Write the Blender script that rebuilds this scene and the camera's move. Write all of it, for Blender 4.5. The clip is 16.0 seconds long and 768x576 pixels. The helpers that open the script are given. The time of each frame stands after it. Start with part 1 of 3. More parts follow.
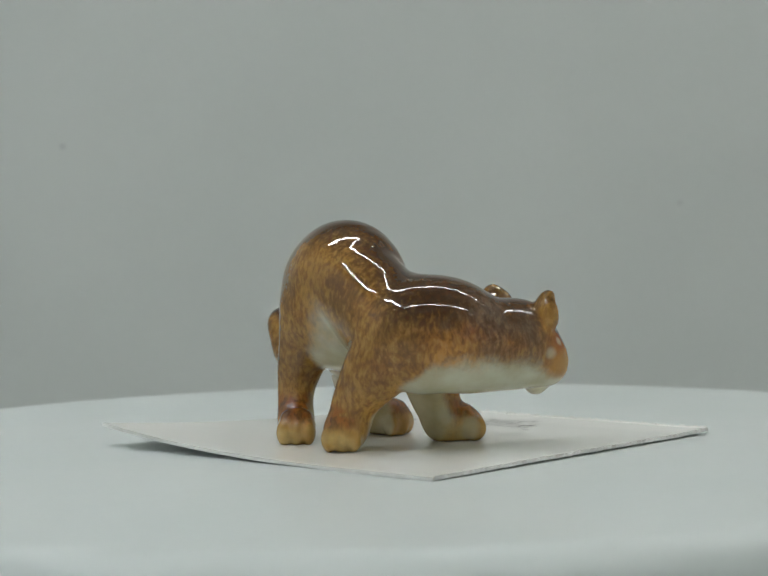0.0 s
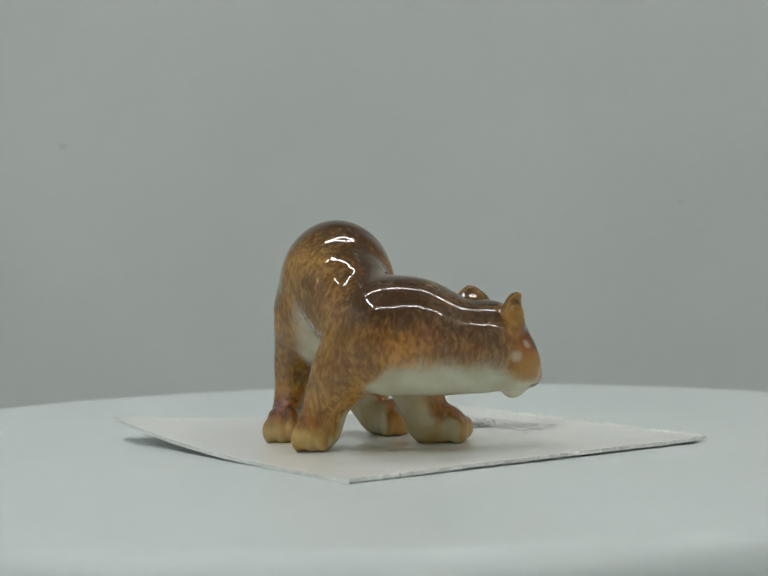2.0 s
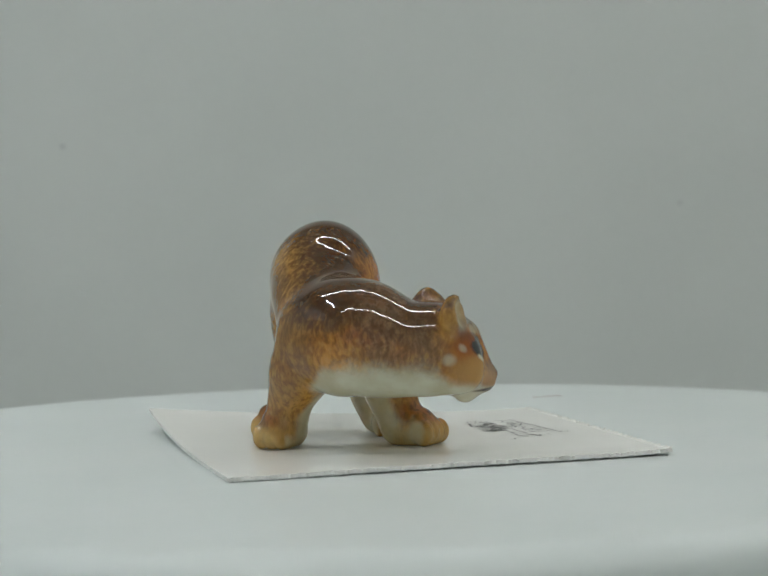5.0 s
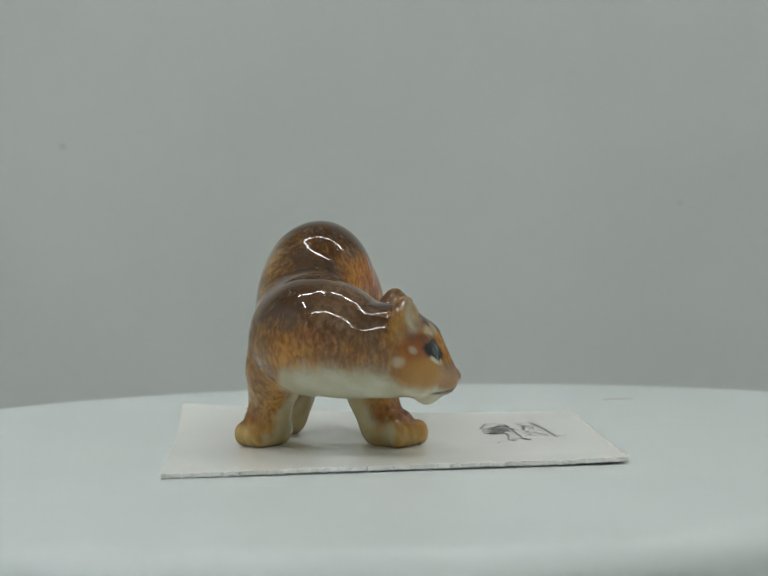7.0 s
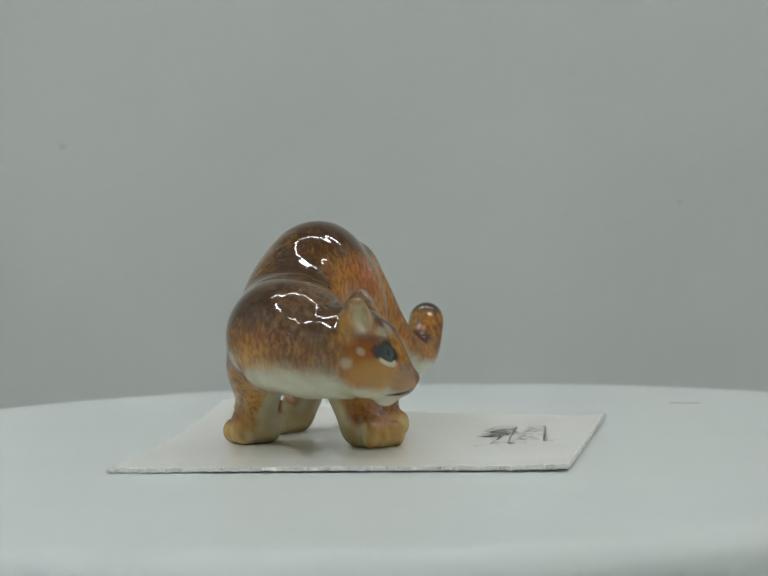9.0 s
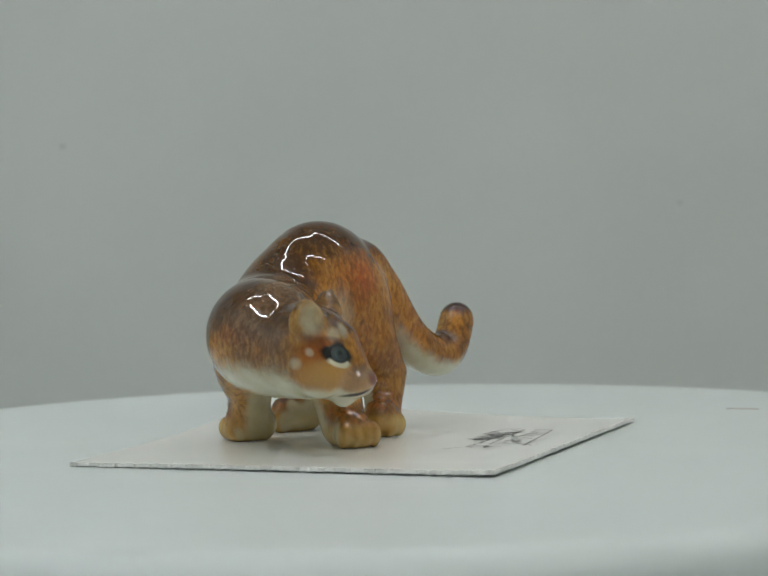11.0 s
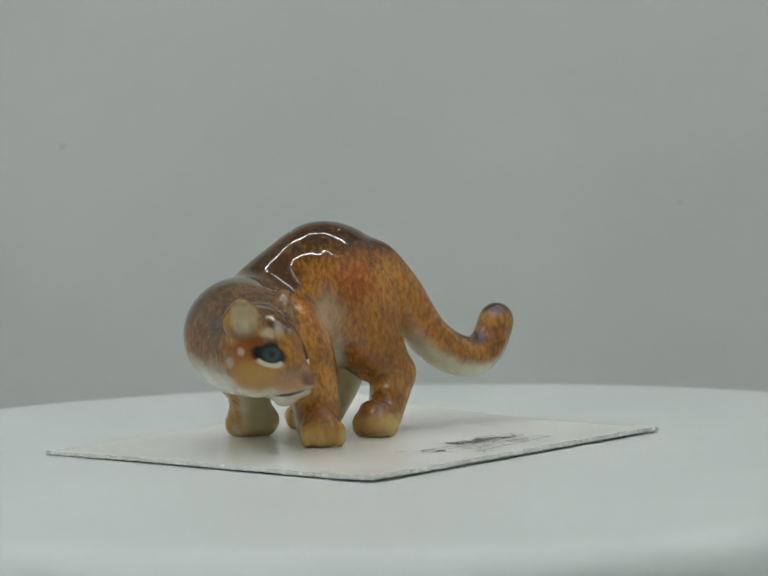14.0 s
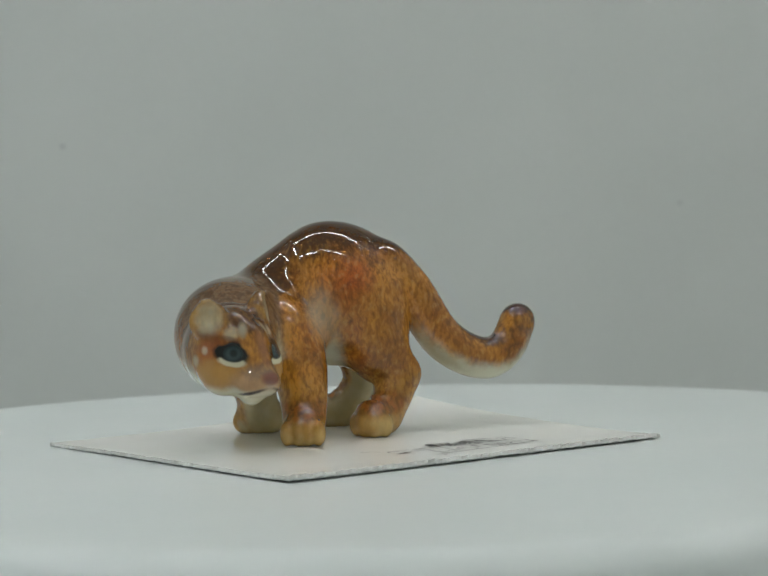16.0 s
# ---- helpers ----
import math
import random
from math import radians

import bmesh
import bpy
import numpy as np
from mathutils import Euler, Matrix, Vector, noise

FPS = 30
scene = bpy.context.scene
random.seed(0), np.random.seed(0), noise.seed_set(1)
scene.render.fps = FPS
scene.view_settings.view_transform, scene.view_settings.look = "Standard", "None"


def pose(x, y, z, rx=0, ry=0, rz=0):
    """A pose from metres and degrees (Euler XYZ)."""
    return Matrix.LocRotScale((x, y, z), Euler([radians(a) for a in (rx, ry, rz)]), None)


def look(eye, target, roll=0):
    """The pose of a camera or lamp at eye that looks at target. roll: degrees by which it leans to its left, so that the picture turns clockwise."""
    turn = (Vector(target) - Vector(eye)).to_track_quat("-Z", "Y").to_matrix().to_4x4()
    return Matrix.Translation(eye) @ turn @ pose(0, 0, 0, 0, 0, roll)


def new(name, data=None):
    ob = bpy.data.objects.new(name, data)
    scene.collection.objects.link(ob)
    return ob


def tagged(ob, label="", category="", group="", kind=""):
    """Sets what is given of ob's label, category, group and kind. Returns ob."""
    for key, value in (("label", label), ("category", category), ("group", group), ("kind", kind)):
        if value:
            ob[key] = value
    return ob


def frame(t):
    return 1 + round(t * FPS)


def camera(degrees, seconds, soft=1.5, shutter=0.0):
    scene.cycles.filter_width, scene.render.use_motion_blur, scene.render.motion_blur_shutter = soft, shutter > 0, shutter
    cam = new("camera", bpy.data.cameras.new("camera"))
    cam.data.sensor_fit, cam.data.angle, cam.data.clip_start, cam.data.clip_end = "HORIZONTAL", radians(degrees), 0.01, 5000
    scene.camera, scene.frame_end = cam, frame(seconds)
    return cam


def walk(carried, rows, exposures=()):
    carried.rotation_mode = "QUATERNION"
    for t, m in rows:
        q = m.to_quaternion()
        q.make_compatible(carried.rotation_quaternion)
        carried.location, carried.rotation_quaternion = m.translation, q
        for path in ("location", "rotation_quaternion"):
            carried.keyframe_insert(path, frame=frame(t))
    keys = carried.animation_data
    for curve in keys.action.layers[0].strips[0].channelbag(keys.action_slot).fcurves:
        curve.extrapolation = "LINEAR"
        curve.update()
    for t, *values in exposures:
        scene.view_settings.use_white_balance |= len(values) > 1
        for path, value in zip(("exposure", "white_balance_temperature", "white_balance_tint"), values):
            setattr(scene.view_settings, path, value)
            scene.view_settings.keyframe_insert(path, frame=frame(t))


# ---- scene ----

MM = 0.001                      # the small things are given in millimetres
SPIN = -6.065                   # degrees that the turntable turns in a second
DISC_TOP = -0.53                # the disc's face, under the card's face at 0

# ---- camera ----
cam = camera(24.27, 16.0, soft=1.6)
EYE = (0.0, -254 * MM, 28.6 * MM)


def aim(up=0.0):
    """The fixed camera, tilted up by that many degrees."""
    pan, tilt = radians(0.3207), radians(1.744 - up)
    way = Vector((math.sin(pan) * math.cos(tilt), math.cos(pan) * math.cos(tilt), -math.sin(tilt)))
    return look(EYE, Vector(EYE) + way, -1.362)


walk(cam, [(0, aim()), (7.4, aim()), (7.7, aim(0.03)), (8.0, aim(0.095)), (8.3, aim(0.03)), (8.6, aim(0.015)), (9.0, aim()), (16, aim())])
cam.data.dof.use_dof = True
cam.data.dof.focus_distance = 0.243
cam.data.dof.aperture_fstop = 50

# ---- light ----
world = bpy.data.worlds.new("world")
scene.world = world
world.use_nodes = True
world.node_tree.nodes["Background"].inputs[0].default_value = (0.9, 1.0, 1.05, 1)
world.node_tree.nodes["Background"].inputs[1].default_value = 0.3
LED_POWER = 53.5
scene.view_settings.exposure = 0.0


# ---- materials ----
def lin(r, g, b, gain=1.0):
    def f(v):
        v = v / 255
        return min(0.9, gain * (v / 12.92 if v <= 0.04045 else ((v + 0.055) / 1.055) ** 2.4))
    return (f(r), f(g), f(b), 1)


class Nodes:
    """Short hand for one material's node tree."""

    def __init__(self, name):
        self.mat = bpy.data.materials.new(name)
        self.mat.use_nodes = True
        self.tree = self.mat.node_tree
        self.bsdf = self.tree.nodes["Principled BSDF"]
        self.coords = self.add("ShaderNodeTexCoord").outputs["Object"]

    def add(self, kind, **props):
        n = self.tree.nodes.new(kind)
        for key, value in props.items():
            setattr(n, key, value)
        return n

    def put(self, socket, value):
        if hasattr(value, "is_linked"):
            self.tree.links.new(value, socket)
        else:
            socket.default_value = value

    def noise(self, scale, detail=3, rough=0.5, stretch=(1, 1, 1), turn=(0, 0, 0), vector=None):
        m = self.add("ShaderNodeMapping")
        self.put(m.inputs[0], vector or self.coords)
        m.inputs["Scale"].default_value = stretch
        m.inputs["Rotation"].default_value = [radians(a) for a in turn]
        n = self.add("ShaderNodeTexNoise")
        self.put(n.inputs["Vector"], m.outputs[0])
        n.inputs["Scale"].default_value = scale
        n.inputs["Detail"].default_value = detail
        n.inputs["Roughness"].default_value = rough
        return n.outputs["Fac"]

    def ramp(self, value, lo, hi, a=0.0, b=1.0):
        n = self.add("ShaderNodeMapRange", interpolation_type="SMOOTHSTEP")
        self.put(n.inputs["Value"], value)
        for key, v in (("From Min", lo), ("From Max", hi), ("To Min", a), ("To Max", b)):
            n.inputs[key].default_value = v
        return n.outputs[0]

    def math(self, op, a, b=0.0):
        n = self.add("ShaderNodeMath", operation=op)
        self.put(n.inputs[0], a)
        self.put(n.inputs[1], b)
        return n.outputs[0]

    def mix(self, fac, a, b):
        n = self.add("ShaderNodeMix", data_type="RGBA")
        self.put(n.inputs[0], fac)
        self.put(n.inputs[6], a)
        self.put(n.inputs[7], b)
        return n.outputs[2]

    def mask(self, name):
        return self.add("ShaderNodeAttribute", attribute_name=name).outputs["Fac"]

    def blot(self, centre, radii, turn=(0, 0, 0), soft=0.2, ragged=0.0):
        """1 inside an ellipsoid (millimetres, degrees), 0 outside it."""
        m = self.add("ShaderNodeMapping", vector_type="TEXTURE")
        self.put(m.inputs[0], self.coords)
        m.inputs["Location"].default_value = [c * MM for c in centre]
        m.inputs["Rotation"].default_value = [radians(a) for a in turn]
        m.inputs["Scale"].default_value = [r * MM for r in radii]
        n = self.add("ShaderNodeVectorMath", operation="LENGTH")
        self.put(n.inputs[0], m.outputs[0])
        return self.ramp(self.math("ADD", n.outputs["Value"], ragged), 1 + soft, 1 - soft)

    def bump(self, height, strength, distance):
        n = self.add("ShaderNodeBump")
        n.inputs["Strength"].default_value = strength
        n.inputs["Distance"].default_value = distance
        self.put(n.inputs["Height"], height)
        self.put(self.bsdf.inputs["Normal"], n.outputs[0])
        self.put(self.bsdf.inputs["Coat Normal"], n.outputs[0])

    def finish(self, colour, rough, **more):
        self.put(self.bsdf.inputs["Base Color"], colour)
        self.put(self.bsdf.inputs["Roughness"], rough)
        for key, v in more.items():
            self.put(self.bsdf.inputs[key.replace("_", " ")], v)
        return self.mat


def mottled(name, a, b, scale, rough, bump=0.0, distance=0.0001, fine=8.0, **more):
    n = Nodes(name)
    big, small = n.noise(scale), n.noise(scale * fine, 5, 0.6)
    col = n.mix(n.ramp(n.math("ADD", n.math("MULTIPLY", big, 0.7), n.math("MULTIPLY", small, 0.3)), 0.3, 0.7), a, b)
    if bump:
        n.bump(small, bump, distance)
    return n.finish(col, rough, **more)


DISC_WHITE = mottled("turntable_white", (0.69, 0.75, 0.74, 1), (0.73, 0.78, 0.77, 1), 30, 0.42, 0.08, 0.0001, 30)
FABRIC = mottled("backdrop_fabric", (0.66, 0.69, 0.67, 1), (0.71, 0.74, 0.72, 1), 9, 0.9, 0.05, 0.0003, 60)
CARD = mottled("card_stock", (0.86, 0.87, 0.83, 1), (0.90, 0.91, 0.87, 1), 40, 0.22, 0.15, 0.00005, 40, Specular_IOR_Level=0.32)
CARD_EDGE = mottled("card_edge", (0.80, 0.80, 0.77, 1), (0.94, 0.94, 0.91, 1), 400, 0.8, 0.3, 0.0001, 8)
INK = mottled("ink", (0.09, 0.095, 0.095, 1), (0.24, 0.24, 0.23, 1), 900, 0.6)
MARK = mottled("mark", (0.30, 0.22, 0.20, 1), (0.42, 0.33, 0.31, 1), 900, 0.6)
SPECK = mottled("speck", (0.48, 0.50, 0.50, 1), (0.54, 0.56, 0.56, 1), 300, 0.9)
METAL = mottled("strip_metal", (0.55, 0.55, 0.56, 1), (0.62, 0.62, 0.63, 1), 50, 0.4, Metallic=0.8)
GREY = mottled("plastic_grey", (0.35, 0.36, 0.36, 1), (0.40, 0.41, 0.41, 1), 60, 0.5)


def glowing(name, colour, strength):
    n = Nodes(name)
    return n.finish((0.8, 0.8, 0.8, 1), 0.5, Emission_Color=colour, Emission_Strength=strength)


LED = glowing("led", (0.99, 0.975, 0.945, 1), LED_POWER)
LED_COOL = glowing("led_cool", (0.91, 0.97, 1.06, 1), LED_POWER * 2.2)


GLAZE = 1.15     # how much lighter the glazes are than they look under the strips


def glaze(r, g, b):
    c = lin(r, g, b, GLAZE)
    return (c[0], c[1], c[2] * 0.86, 1)


def porcelain():
    n = Nodes("glazed_porcelain")
    # brush marks run in swirls over the coat
    drift = n.add("ShaderNodeTexNoise")
    n.put(drift.inputs["Vector"], n.coords)
    drift.inputs["Scale"].default_value = 190
    swirl = n.add("ShaderNodeVectorMath", operation="MULTIPLY_ADD")
    n.put(swirl.inputs[0], drift.outputs["Color"])
    swirl.inputs[1].default_value = (0.0018, 0.0018, 0.0018)
    n.put(swirl.inputs[2], n.coords)
    swirled = swirl.outputs[0]
    hair = n.noise(1, 3, 0.55, (1750, 1750, 850), (12, 30, 20), swirled)
    hair2 = n.noise(1, 3, 0.55, (1150, 1150, 620), (-34, 28, 40), swirled)
    vein = n.math("ABSOLUTE", n.math("SUBTRACT", n.noise(1, 1, 0.4, (900, 900, 650), (20, -30, 10), swirled), 0.5))
    cloud = n.noise(150, 3)
    cloud2 = n.noise(75, 2, 0.5, (1, 1, 1), (40, 10, 0))
    patch = n.noise(120, 2, 0.5, (1, 1, 1), (10, 60, 30))
    wob = n.math("MULTIPLY", n.math("SUBTRACT", n.noise(330, 4, 0.65), 0.5), 0.7)
    comb = n.math("MULTIPLY", n.math("SUBTRACT", hair, 0.5), 0.8)

    def edge(name, lo=0.3, hi=0.7):
        return n.ramp(n.math("ADD", n.mask(name), wob), lo, hi)

    warm = n.mix(n.ramp(cloud, 0.36, 0.64), glaze(148, 95, 34), glaze(194, 130, 50))
    olive = n.mix(n.ramp(cloud, 0.36, 0.64), glaze(122, 86, 38), glaze(164, 120, 56))
    base = n.mix(n.ramp(n.math("ADD", n.mask("warm"), wob), 0.0, 1.0), olive, warm)
    base = n.mix(n.math("MULTIPLY", n.ramp(cloud2, 0.50, 0.70, 0, 0.42), n.mask("warm")), base, glaze(172, 76, 20))
    base = n.mix(n.ramp(patch, 0.50, 0.72, 0, 0.35), base, glaze(128, 66, 26))
    base = n.mix(n.math("MULTIPLY", edge("tan", 0.1, 0.9), 0.75), base, glaze(178, 130, 58))
    # a red reflection painted on the haunch, and a rust-red touch beside the neck
    for c, r, a in (((1.4, -3.4, 22.8), (3.0, 3.2, 2.2), 0.55), ((13.6, -24.5, 15.8), (3.4, 2.2, 1.5), 0.5)):
        base = n.mix(n.math("MULTIPLY", n.blot(c, r, (0, 0, 0), 0.7, wob), a), base, glaze(180, 74, 18))
    base = n.mix(n.ramp(n.math("ADD", n.mask("dark"), n.math("ADD", wob, comb)), 0.08, 1.0), base, glaze(62, 40, 24))
    base = n.mix(n.math("MULTIPLY", edge("mauve", 0.0, 0.9), 0.72), base, n.mix(n.ramp(hair2, 0.4, 0.6), glaze(100, 78, 62), glaze(136, 110, 88)))
    coat = n.math("SUBTRACT", 1.0, n.math("MULTIPLY", n.mask("head"), 0.6))
    bare = n.math("MULTIPLY", coat, n.math("SUBTRACT", 1.0, n.math("MULTIPLY", n.mask("paw"), 0.4)))
    base = n.mix(n.math("MULTIPLY", n.ramp(hair, 0.48, 0.62, 0, 0.42), bare), base, glaze(84, 48, 20))
    base = n.mix(n.math("MULTIPLY", n.ramp(hair2, 0.52, 0.62, 0, 0.34), bare), base, glaze(92, 52, 24))
    thick = n.math("MULTIPLY", n.ramp(vein, 0.05, 0.0, 0, 0.28), n.ramp(cloud2, 0.40, 0.56))
    base = n.mix(n.math("MULTIPLY", thick, bare), base, glaze(70, 42, 20))
    base = n.mix(n.math("MULTIPLY", n.ramp(hair, 0.46, 0.34, 0, 0.32), n.math("SUBTRACT", 1.0, n.mask("dark"))), base, glaze(196, 148, 80))
    base = n.mix(n.math("MULTIPLY", edge("paw", 0.0, 1.2), 0.75), base, n.mix(n.ramp(cloud, 0.4, 0.6), glaze(206, 180, 124), glaze(172, 134, 74)))
    base = n.mix(n.math("MULTIPLY", edge("knuckle", 0.1, 1.1), 0.65), base, n.mix(n.ramp(hair2, 0.42, 0.58), glaze(88, 42, 16), glaze(150, 84, 32)))
    white = n.mix(n.ramp(n.noise(220, 3), 0.35, 0.7), glaze(196, 196, 186), glaze(180, 174, 154))
    base = n.mix(n.math("MULTIPLY", edge("inner", 0.15, 1.0), 0.9), base, n.mix(n.ramp(cloud, 0.35, 0.65), glaze(182, 168, 134), glaze(198, 190, 166)))
    base = n.mix(edge("white", 0.2, 0.95), base, white)
    # flank and groin left pale
    for c, r, a in (((4.4, -7.2, 16.8), (3.2, 2.2, 4.0), 0.4), ((-6.6, -12.8, 13.0), (2.3, 3.2, 6.0), 0.6)):
        base = n.mix(n.math("MULTIPLY", n.blot(c, r, (0, 0, 0), 0.6, wob), a), base, white)
    # face
    turn = HEAD_TURN
    small = n.math("MULTIPLY", n.math("SUBTRACT", n.noise(900, 3), 0.5), 0.5)
    ink, pale, iris = glaze(20, 22, 22), glaze(200, 194, 176), glaze(66, 84, 92)
    for s in (-1, 1):
        t = turn + 40 * s
        at = lambda f, d, u: on_head(f, d * s, u)
        base = n.mix(n.math("MULTIPLY", n.blot(at(1.6, 4.8, 0.3), (2.6, 2.2, 2.6), (0, 0, t), 0.6, wob), 0.75), base, glaze(136, 66, 20))
        base = n.mix(n.math("MULTIPLY", n.blot(at(2.6, 4.6, -2.7), (2.8, 2.8, 1.9), (0, 0, t), 0.6, wob), 0.85), base, glaze(176, 134, 74))
    base = n.mix(n.math("MULTIPLY", n.blot(on_head(5.2, 0, -3.9), (3.0, 3.5, 2.2), (0, 0, turn), 0.5), 0.8), base, glaze(160, 136, 120))
    base = n.mix(n.math("MULTIPLY", n.blot(on_head(4.6, 0, -6.4), (3, 3.2, 1.6), (0, 0, turn), 0.6, wob), 0.75), base, n.mix(0.35, white, glaze(170, 150, 128)))
    base = n.mix(n.math("MULTIPLY", n.blot(on_head(5.2, 0, 0.2), (2.5, 0.9, 3.0), (0, 20, turn), 0.5), 0.6), base, glaze(146, 98, 66))
    base = n.mix(n.blot(on_head(7.3, 0, -3.5), (1.3, 1.4, 0.9), (0, 0, turn), 0.3), base, glaze(122, 78, 68))
    for s in (-1, 1):
        t = turn + 40 * s
        at = lambda f, d, u: on_head(f, d * s, u)
        base = n.mix(n.math("MULTIPLY", n.blot(at(1.4, 5.0, 2.2), (2.4, 2.0, 0.9), (24 * s, 0, t), 0.6, wob), 0.6), base, glaze(96, 50, 22))
        for stripe in (0.55, 2.0):             # dark lines over the brow
            base = n.mix(n.math("MULTIPLY", n.blot(at(3.0, stripe, 3.3), (2.4, 0.3, 2.0), (0, 20, turn), 0.5, small), 0.65), base, glaze(70, 38, 18))
        for c, r in ((at(-0.6, 6.0, -1.1), (1.5, 0.45, 0.7)), (at(1.0, 5.6, 0.3), (1.5, 0.4, 0.5)), (at(3.2, 2.9, 2.4), (1.8, 0.9, 0.85)), (at(3.6, 1.3, 2.7), (2.0, 0.6, 1.0))):
            base = n.mix(n.math("MULTIPLY", n.blot(c, r, (0, 0, t), 0.5, small), 0.48), base, pale)
        base = n.mix(n.blot(at(4.0, 3.6, -0.3), (2.2, 2.5, 1.2), (16 * s, 0, t), 0.2, small), base, ink)
        base = n.mix(n.blot(at(4.0, 3.2, 0.5), (2.2, 1.1, 1.0), (0, 0, t), 0.25, small), base, ink)
        base = n.mix(n.blot(at(4.0, 3.5, -1.15), (2.2, 1.85, 0.66), (10 * s, 0, t), 0.2, small), base, pale)
        base = n.mix(n.blot(at(4.0, 3.4, -0.1), (2.2, 1.85, 1.15), (10 * s, 0, t), 0.12), base, ink)
        base = n.mix(n.math("MULTIPLY", n.blot(at(4.0, 3.3, -0.15), (2.2, 1.1, 0.9), (0, 0, t), 0.4), 0.65), base, iris)
        base = n.mix(n.math("MULTIPLY", n.blot(at(4.0, 3.2, -0.05), (2.2, 0.5, 0.5), (0, 0, t), 0.5), 0.8), base, ink)
        base = n.mix(n.math("MULTIPLY", n.blot(at(3.4, 3.0, 1.7), (1.8, 1.5, 0.35), (16 * s, 0, t), 0.5, wob), 0.6), base, glaze(92, 58, 36))
        base = n.mix(n.blot(at(5.6, 1.6, -5.2), (1.8, 2.0, 0.27), (-14 * s, 0, turn + 25 * s), 0.5, small), base, glaze(44, 32, 30))
        # inside of the ear
        base = n.mix(n.math("MULTIPLY", n.blot(at(1.3, 5.1, 5.0 + 0.4 * s), (1.5, 1.6, 2.0), (0, 0, 56 + 42 * s), 0.5, small), 0.75), base, glaze(190, 184, 166))
    relief = n.math("ADD", n.noise(300, 2), n.math("MULTIPLY", n.noise(520, 1), n.math("ADD", n.math("MULTIPLY", n.mask("ankle"), 1.0), 0.03)))
    n.bump(relief, 0.11, 0.0005)
    return n.finish(base, 0.35, Coat_Weight=1.0, Coat_Roughness=0.008, Coat_IOR=1.58, Specular_IOR_Level=0.0)


# ---- building helpers ----
def part(name, bm, material, parent, label=""):
    me = bpy.data.meshes.new(name)
    bm.to_mesh(me)
    bm.free()
    for p in me.polygons:
        p.use_smooth = False
    me.materials.append(material)
    ob = new(name, me)
    ob.parent = parent
    return tagged(ob, label) if label else ob


def lathe(profile, segments=96):
    """A solid of revolution about z; profile: (radius, z) in millimetres from the axis at the top to the axis at the bottom."""
    bm = bmesh.new()
    rings = []
    for r, z in profile:
        if r < 1e-6:
            rings.append([bm.verts.new((0, 0, z * MM))])
        else:
            rings.append([bm.verts.new((r * MM * math.cos(2 * math.pi * i / segments), r * MM * math.sin(2 * math.pi * i / segments), z * MM)) for i in range(segments)])
    for a, b in zip(rings, rings[1:]):
        for i in range(segments):
            j = (i + 1) % segments
            f = [a[i % len(a)], b[i % len(b)], b[j % len(b)], a[j % len(a)]]
            bm.faces.new(list(dict.fromkeys(f)))
    bmesh.ops.recalc_face_normals(bm, faces=bm.faces)
    return bm


def box(x0, y0, z0, x1, y1, z1, bevel=0.0):
    bm = bmesh.new()
    bmesh.ops.create_cube(bm, size=1, matrix=Matrix.LocRotScale(((x0 + x1) / 2, (y0 + y1) / 2, (z0 + z1) / 2), None, (x1 - x0, y1 - y0, z1 - z0)))
    if bevel:
        bmesh.ops.bevel(bm, geom=bm.edges[:], offset=bevel, segments=2, affect="EDGES", profile=0.5)
    return bm


# ---- the photo tent ----
def tent():
    x0, x1, y0, y1, z0, z1, w = -0.30, 0.26, -0.42, 0.30, -0.045, 0.302, 0.004
    for name, b, what in (("wall_north", (x0, y1, z0, x1, y1 + w, z1), "pale grey fabric back wall of a photo tent"),
                          ("wall_west", (x0 - w, y0, z0, x0, y1, z1), "white fabric side wall of a photo tent"),
                          ("wall_east", (x1, y0, z0, x1 + w, y1, z1), "white fabric side wall of a photo tent"),
                          ("wall_south", (x0, y0 - w, z0, x1, y0, z1), "white fabric front flap of a photo tent"),
                          ("ceiling", (x0, y0, z1, x1, y1, z1 + w), "white fabric roof of a photo tent"),
                          ("floor", (x0, y0, z0 - w, x1, y1, z0), "white fabric floor of a photo tent")):
        ob = part(name, box(*b), FABRIC, None, what)
        tagged(ob, category="wall" if name[0] == "w" else name, kind="structure")
        if name == "wall_north":
            for x, z, r in ((-0.0953, 0.0578, 0.0007), (0.0955, 0.0359, 0.0006)):
                bm = bmesh.new()
                bmesh.ops.create_uvsphere(bm, u_segments=10, v_segments=6, radius=r, matrix=Matrix.Diagonal((1.3, 0.25, 0.9, 1)))
                s = part("speck", bm, SPECK, ob)
                s.location = (x, y1, z)


def led_strip(m, length, count, light):
    strip = new("led_strip")
    tagged(strip, "thin metal strip of small white light diodes", "lamp", "light strips of the tent")
    part("rail", box(-length / 2, -0.005, 0, length / 2, 0.005, 0.002, 0.0004), METAL, strip)
    mesh = None
    for i in range(count):
        x = -length / 2 + length * (i + 0.5) / count
        if mesh is None:
            d = part("diode", box(-0.0030, -0.0024, -0.0008, 0.0030, 0.0024, -0.0001), light, strip)
            mesh = d.data
        else:
            d = new("diode", mesh)
            d.parent = strip
        d.location = (x, 0, 0)
    strip.matrix_world = m
    return strip


